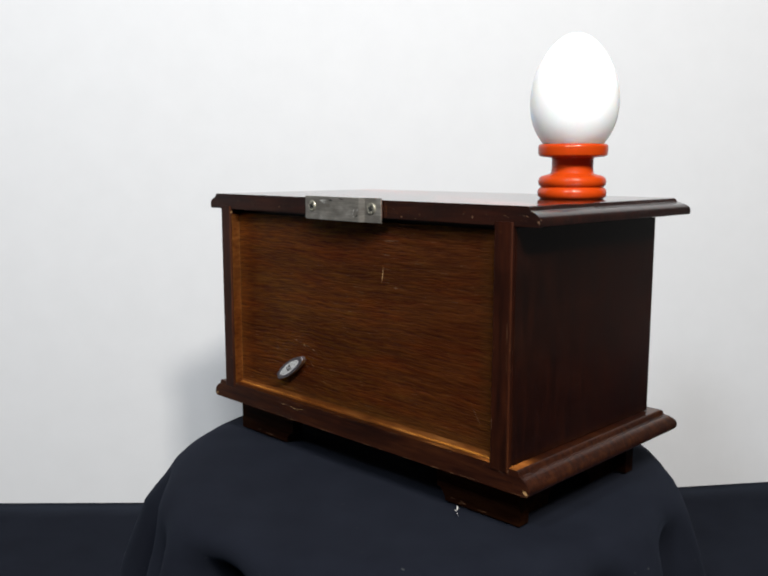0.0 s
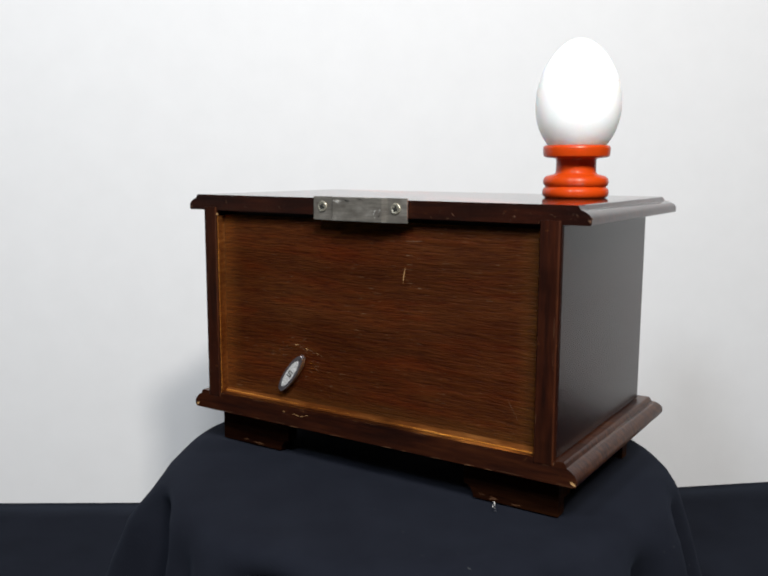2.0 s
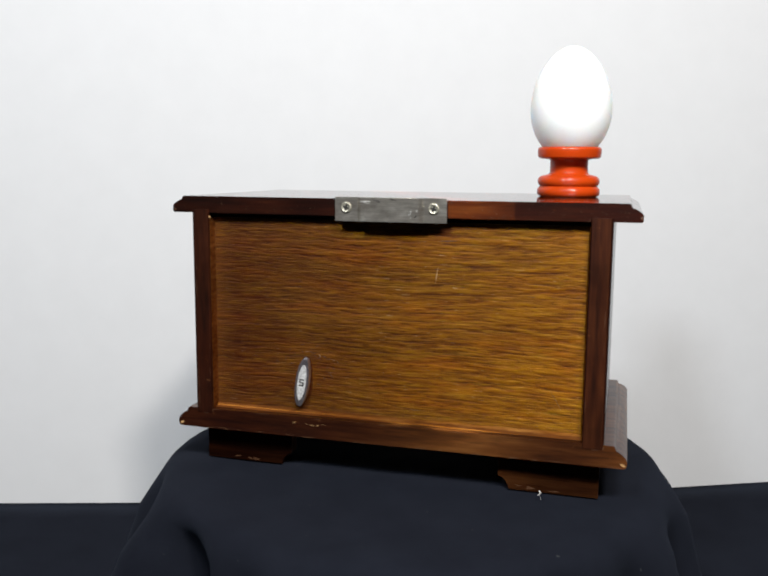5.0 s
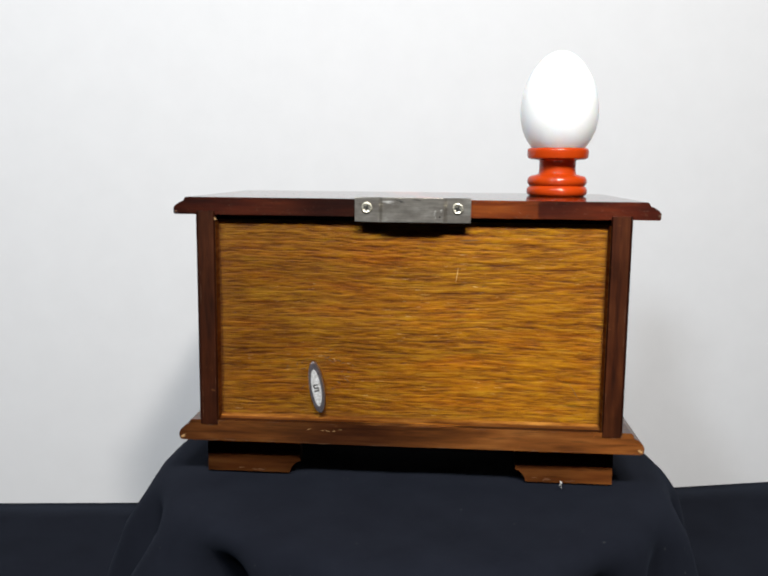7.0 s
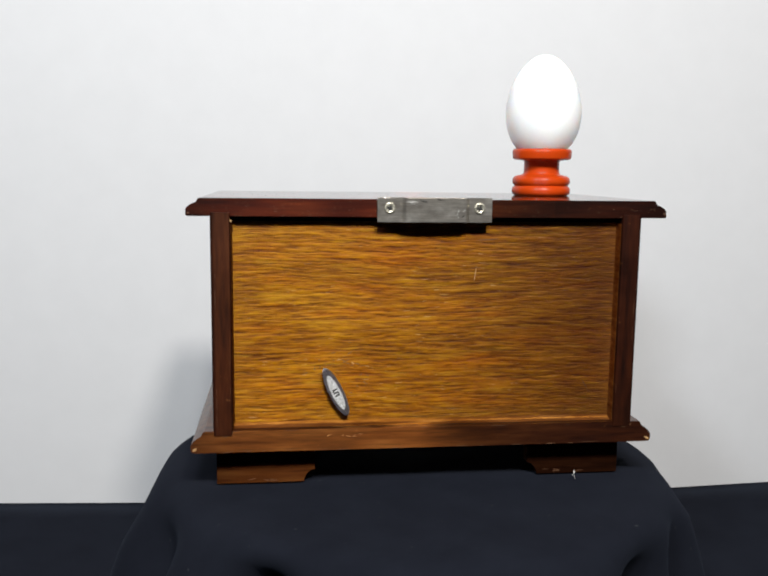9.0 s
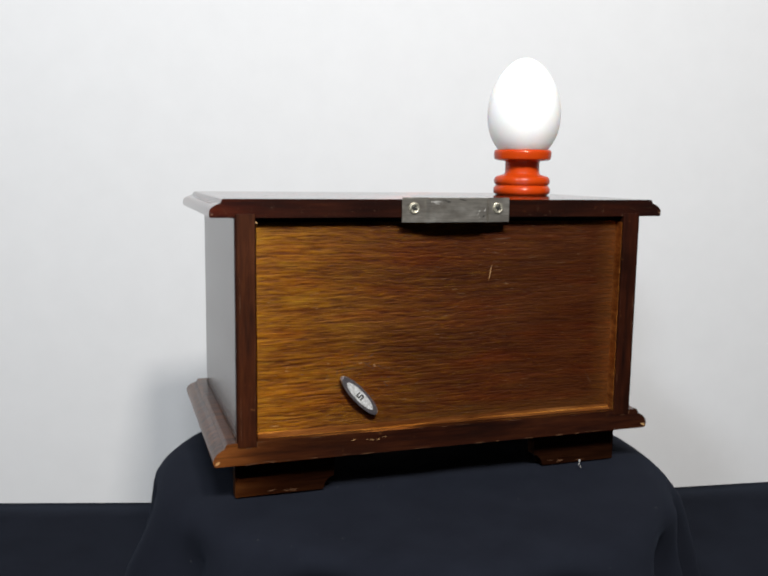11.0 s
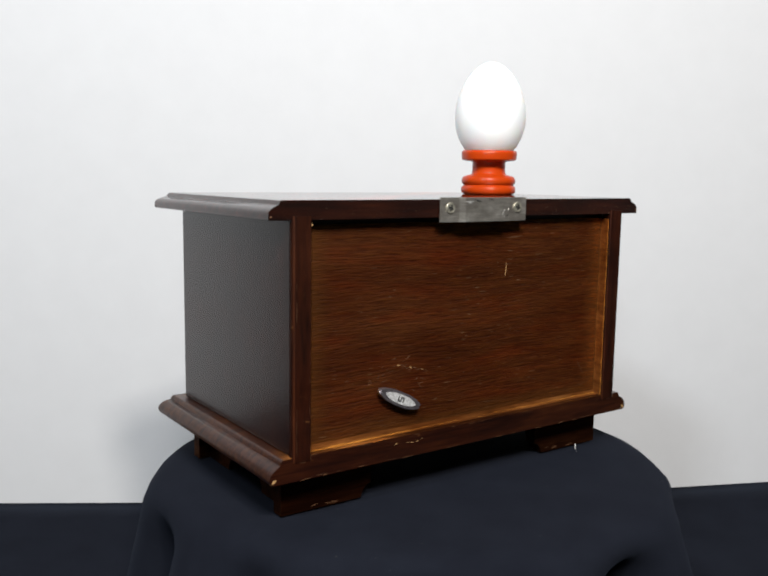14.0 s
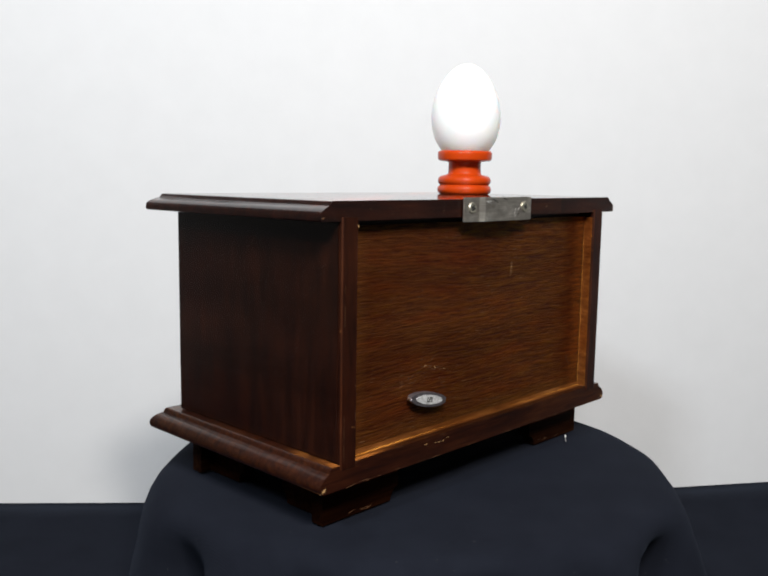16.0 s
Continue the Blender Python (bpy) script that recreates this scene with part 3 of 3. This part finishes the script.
def marks(box, near):
    """Scratches and chips that the years have left, and painted glints on the lid."""
    rnd = random.Random(5)
    face, rim = -0.1019 * U - 0.00006, near - 0.00025
    jobs = [(0.0470, -0.0890, 0.0042, 0.00022, 82, face, RAW), (0.0480, -0.0825, 0.0026, 0.00014, 3, face, SCUFF), (0.176, -0.215, 0.0055, 0.00014, -58, face, SCUFF), (0.060, -0.052, 0.006, 0.0003, 3, face, SCUFF)]
    for k in range(16):
        a = rnd.uniform(0, 360)
        r = rnd.uniform(0.018, 0.034)
        jobs.append((-0.098 + r * math.cos(radians(a)), -0.200 + 0.8 * r * math.sin(radians(a)), rnd.uniform(0.0006, 0.0022), 0.0002, rnd.uniform(-50, 40), face, SCUFF))
    for k in range(9):
        jobs.append((-0.106 + 0.0052 * k, -0.1815 - 0.0011 * k + rnd.gauss(0, 0.0007), rnd.uniform(0.0009, 0.0019), rnd.uniform(0.00014, 0.00030), -16 + rnd.gauss(0, 12), face, RAW if k % 3 == 1 else SCUFF))
    for k in range(6):
        jobs.append((-0.128 + rnd.gauss(0, 0.006), -0.189 + rnd.gauss(0, 0.005), rnd.uniform(0.0006, 0.0014), 0.0002, rnd.uniform(30, 80), face, SCUFF))
    for k in range(34):
        jobs.append((rnd.uniform(-0.2, 0.2), rnd.uniform(-0.245, -0.045), rnd.uniform(0.0006, 0.0022), rnd.uniform(0.00006, 0.00014), rnd.gauss(0, 4), face, SCUFF))
    for k in range(9):
        jobs.append((rnd.gauss(-0.086, 0.012), rnd.gauss(-0.2620, 0.0010), rnd.uniform(0.0003, 0.0013), rnd.uniform(0.00008, 0.00018), rnd.gauss(0, 9), rim - 0.0002, RAW))
    for k in range(10):
        jobs.append((rnd.uniform(-0.23, 0.23), -0.2774, rnd.uniform(0.001, 0.004), 0.0002, rnd.gauss(0, 2), rim - 0.0002, SCUFF))
    # dim flecks on the lid's edge, partly painted glints of its finish
    for k in range(20):
        jobs.append((rnd.uniform(0.07, 0.245) if k % 4 else rnd.uniform(-0.24, -0.07), rnd.uniform(-0.0265, -0.014), rnd.uniform(0.0003, 0.0008), 0.00012, rnd.uniform(-60, 60), rim, SCUFF))
    for x in (-0.2215, 0.2180):
        jobs += [(x - 0.004, -0.0262, 0.0010, 0.0003, 10, rim, SCUFF), (x + 0.009 * (1 if x < 0 else -1), -0.032, 0.0009, 0.0005, -35, rim, RAW),
                 (x, -0.2600, 0.0018, 0.0003, 0, rim - 0.0002, SCUFF), (x + 0.008, -0.2575, 0.0010, 0.0003, 70, rim - 0.0002, SCUFF)]
    jobs += [(-0.2530, -0.2738, 0.0014, 0.0007, 35, rim - 0.0002, RAW), (0.2460, -0.2738, 0.0016, 0.0007, -25, rim - 0.0002, RAW)]
    for k in range(12):
        x = rnd.choice((-0.2292, -0.2292, -0.2148, 0.2064, 0.2222))
        jobs.append((x, rnd.uniform(-0.25, -0.03), rnd.uniform(0.0010, 0.0050), rnd.uniform(0.00005, 0.00014), 90 + rnd.gauss(0, 0.6), near - 0.00086, SCUFF))
    for k in range(9):
        jobs.append((rnd.uniform(-0.245, 0.24), rnd.gauss(-0.2766, 0.0002), rnd.uniform(0.0010, 0.0065), rnd.uniform(0.00006, 0.00016), rnd.gauss(0, 0.8), near - 0.00046, SCUFF))
    for k in range(8):
        jobs.append((rnd.uniform(-0.21, 0.20), rnd.gauss(-0.2552, 0.0003), rnd.uniform(0.0010, 0.0055), rnd.uniform(0.00006, 0.00014), rnd.gauss(0, 0.8), near - 0.00046, SCUFF))
    for x, z, long, wide, turn, y, mat in jobs:
        bm = bmesh.new()
        sliver(bm, x * U, up(z), long, wide, turn, y)
        part("scratch", bm, mat, box)
    # corners of lid and base knocked bare
    for x, z, n, mat in ((0.2280 * U + 0.0108, up(-0.0225), 5, SCUFF), (-0.2315 * U - 0.0108, up(-0.0235), 3, SCUFF), (0.2230 * U + 0.0112, up(-0.2738), 4, RAW), (-0.2302 * U - 0.0110, up(-0.2738), 6, RAW),
                         (-0.2160 * U, up(-0.0270), 4, SCUFF), (0.2075 * U, up(-0.0270), 3, SCUFF)):
        for k in range(n):
            bm = bmesh.new()
            bmesh.ops.create_icosphere(bm, subdivisions=2, radius=1.0)
            for v in bm.verts:
                v.co *= 1 + 0.35 * noise.noise(v.co * 1.7 + Vector((k, z * 50, 0)))
            bmesh.ops.scale(bm, vec=(rnd.uniform(0.0003, 0.0008), rnd.uniform(0.0002, 0.0004), rnd.uniform(0.0003, 0.0007)), verts=bm.verts)
            bmesh.ops.translate(bm, verts=bm.verts, vec=(x + rnd.gauss(0, 0.0005), near + rnd.uniform(0.0, 0.0004), z + rnd.gauss(0, 0.0006)))
            part("chip", bm, mat, box)
    # pale scrapes along the foot's lower edges
    for k in range(14):
        bm = bmesh.new()
        x = rnd.uniform(-0.222, -0.165) if k % 2 else rnd.uniform(0.138, 0.213)
        sliver(bm, x * U, 0.0006 + abs(rnd.gauss(0, 0.0009)), rnd.uniform(0.0005, 0.0024), rnd.uniform(0.00010, 0.00028), rnd.gauss(0, 6), -0.0896 * U - 0.0001)
        part("scratch", bm, SCUFF, box)


def egg_and_cup():
    x, y = 0.1694 * U, 0.0680 * U
    b = up(-0.0090)
    R = 0.0370 * U
    prof = [(R * 0.90, 0.0), (R * 0.985, 0.0010), (R, 0.0028), (R * 0.985, 0.0042), (R * 0.93, 0.0053), (R * 0.90, 0.0057), (R * 0.93, 0.0061), (R * 0.975, 0.0070),
            (R * 0.985, 0.0085), (R * 0.96, 0.0100), (R * 0.89, 0.0111), (R * 0.76, 0.0117), (R * 0.64, 0.0122), (R * 0.61, 0.0132), (R * 0.60, 0.0155), (R * 0.60, 0.0192), (R * 0.615, 0.0200),
            (R * 0.70, 0.0203), (R * 0.90, 0.0206), (R * 0.985, 0.0213), (R, 0.0225), (R * 1.01, 0.0250), (R * 0.995, 0.0262), (R * 0.95, 0.0268), (R * 0.86, 0.0266),
            (R * 0.72, 0.0235), (R * 0.40, 0.0205), (R * 0.1, 0.0198)]
    cup = new("egg_cup", mesh_of("egg_cup", lathe(bmesh.new(), prof, 72), ORANGE, 50))
    tagged(cup, "glossy orange turned wooden egg cup standing on the lid", "egg cup")
    # a hen's egg, its pointed end up
    long, wide = 0.0610, 0.0473 * U
    pts = []
    for k in range(1, 48):
        a = math.pi * k / 48
        zz = -math.cos(a)
        pts.append((wide * math.sin(a) * (1 - 0.105 * zz - 0.035 * zz * zz) * 0.994, long / 2 * (1 + zz)))
    egg = new("egg", mesh_of("egg", lathe(bmesh.new(), pts, 72), SHELL, 80))
    tagged(egg, "plain white egg sitting upright in the orange cup", "egg")
    return (cup, pose(x, y, b + 0.0001)), (egg, pose(x, y, up(0.1668) - long))


def lint_tuft():
    bm = bmesh.new()
    rnd = random.Random(3)
    for k in range(7):
        p = Vector((rnd.gauss(0, 0.0007), rnd.gauss(0, 0.0005), 0.0029 + rnd.gauss(0, 0.0007)))
        bmesh.ops.create_icosphere(bm, subdivisions=1, radius=rnd.uniform(0.0002, 0.0005), matrix=Matrix.Translation(p))
    for k in range(26):
        f = k / 25
        bmesh.ops.create_icosphere(bm, subdivisions=1, radius=0.00011, matrix=Matrix.Translation((0.0016 * f * f, -0.0004 * f, 0.0030 * (1 - f) - 0.0004 * f)))
    bmesh.ops.scale(bm, vec=(0.55, 0.55, 1.0), verts=bm.verts)
    ob = new("lint", mesh_of("lint", bm, LINT, 80))
    tagged(ob, "small tuft of white lint on the navy cloth", "lint")
    return ob


STAND, DRAPE = drape()
BOX, KEY = music_box()
(CUP, CUP_AT), (EGG, EGG_AT) = egg_and_cup()
LINT_OB = lint_tuft()

LEAN = pose(0, 0, 0, 0.62, 0.521, 0)


def turn_at(t):
    """Degrees that the stand has turned."""
    return -42.79 + 5.8388 * t - 0.009325 * t * t


def key_at(t):
    """Degrees that the key has unwound, to its left."""
    return -57.2 + 10.25 * t - 0.1083 * t * t


def motions():
    times = [0.5 * k for k in range(33)]
    for ob, at in ((STAND, pose(0, 0, 0)), (DRAPE, pose(0, 0, 0)), (BOX, pose(0, 0, 0)), (CUP, CUP_AT), (EGG, EGG_AT), (LINT_OB, pose(0.1635 * U, -0.113 * U, 0.0010))):
        walk(ob, [(t, pose(0, 0, 0, 0, 0, turn_at(t)) @ LEAN @ at) for t in times])
    walk(KEY, [(t, pose(*KEY_AT, 0, -key_at(t), 0)) for t in times])


motions()
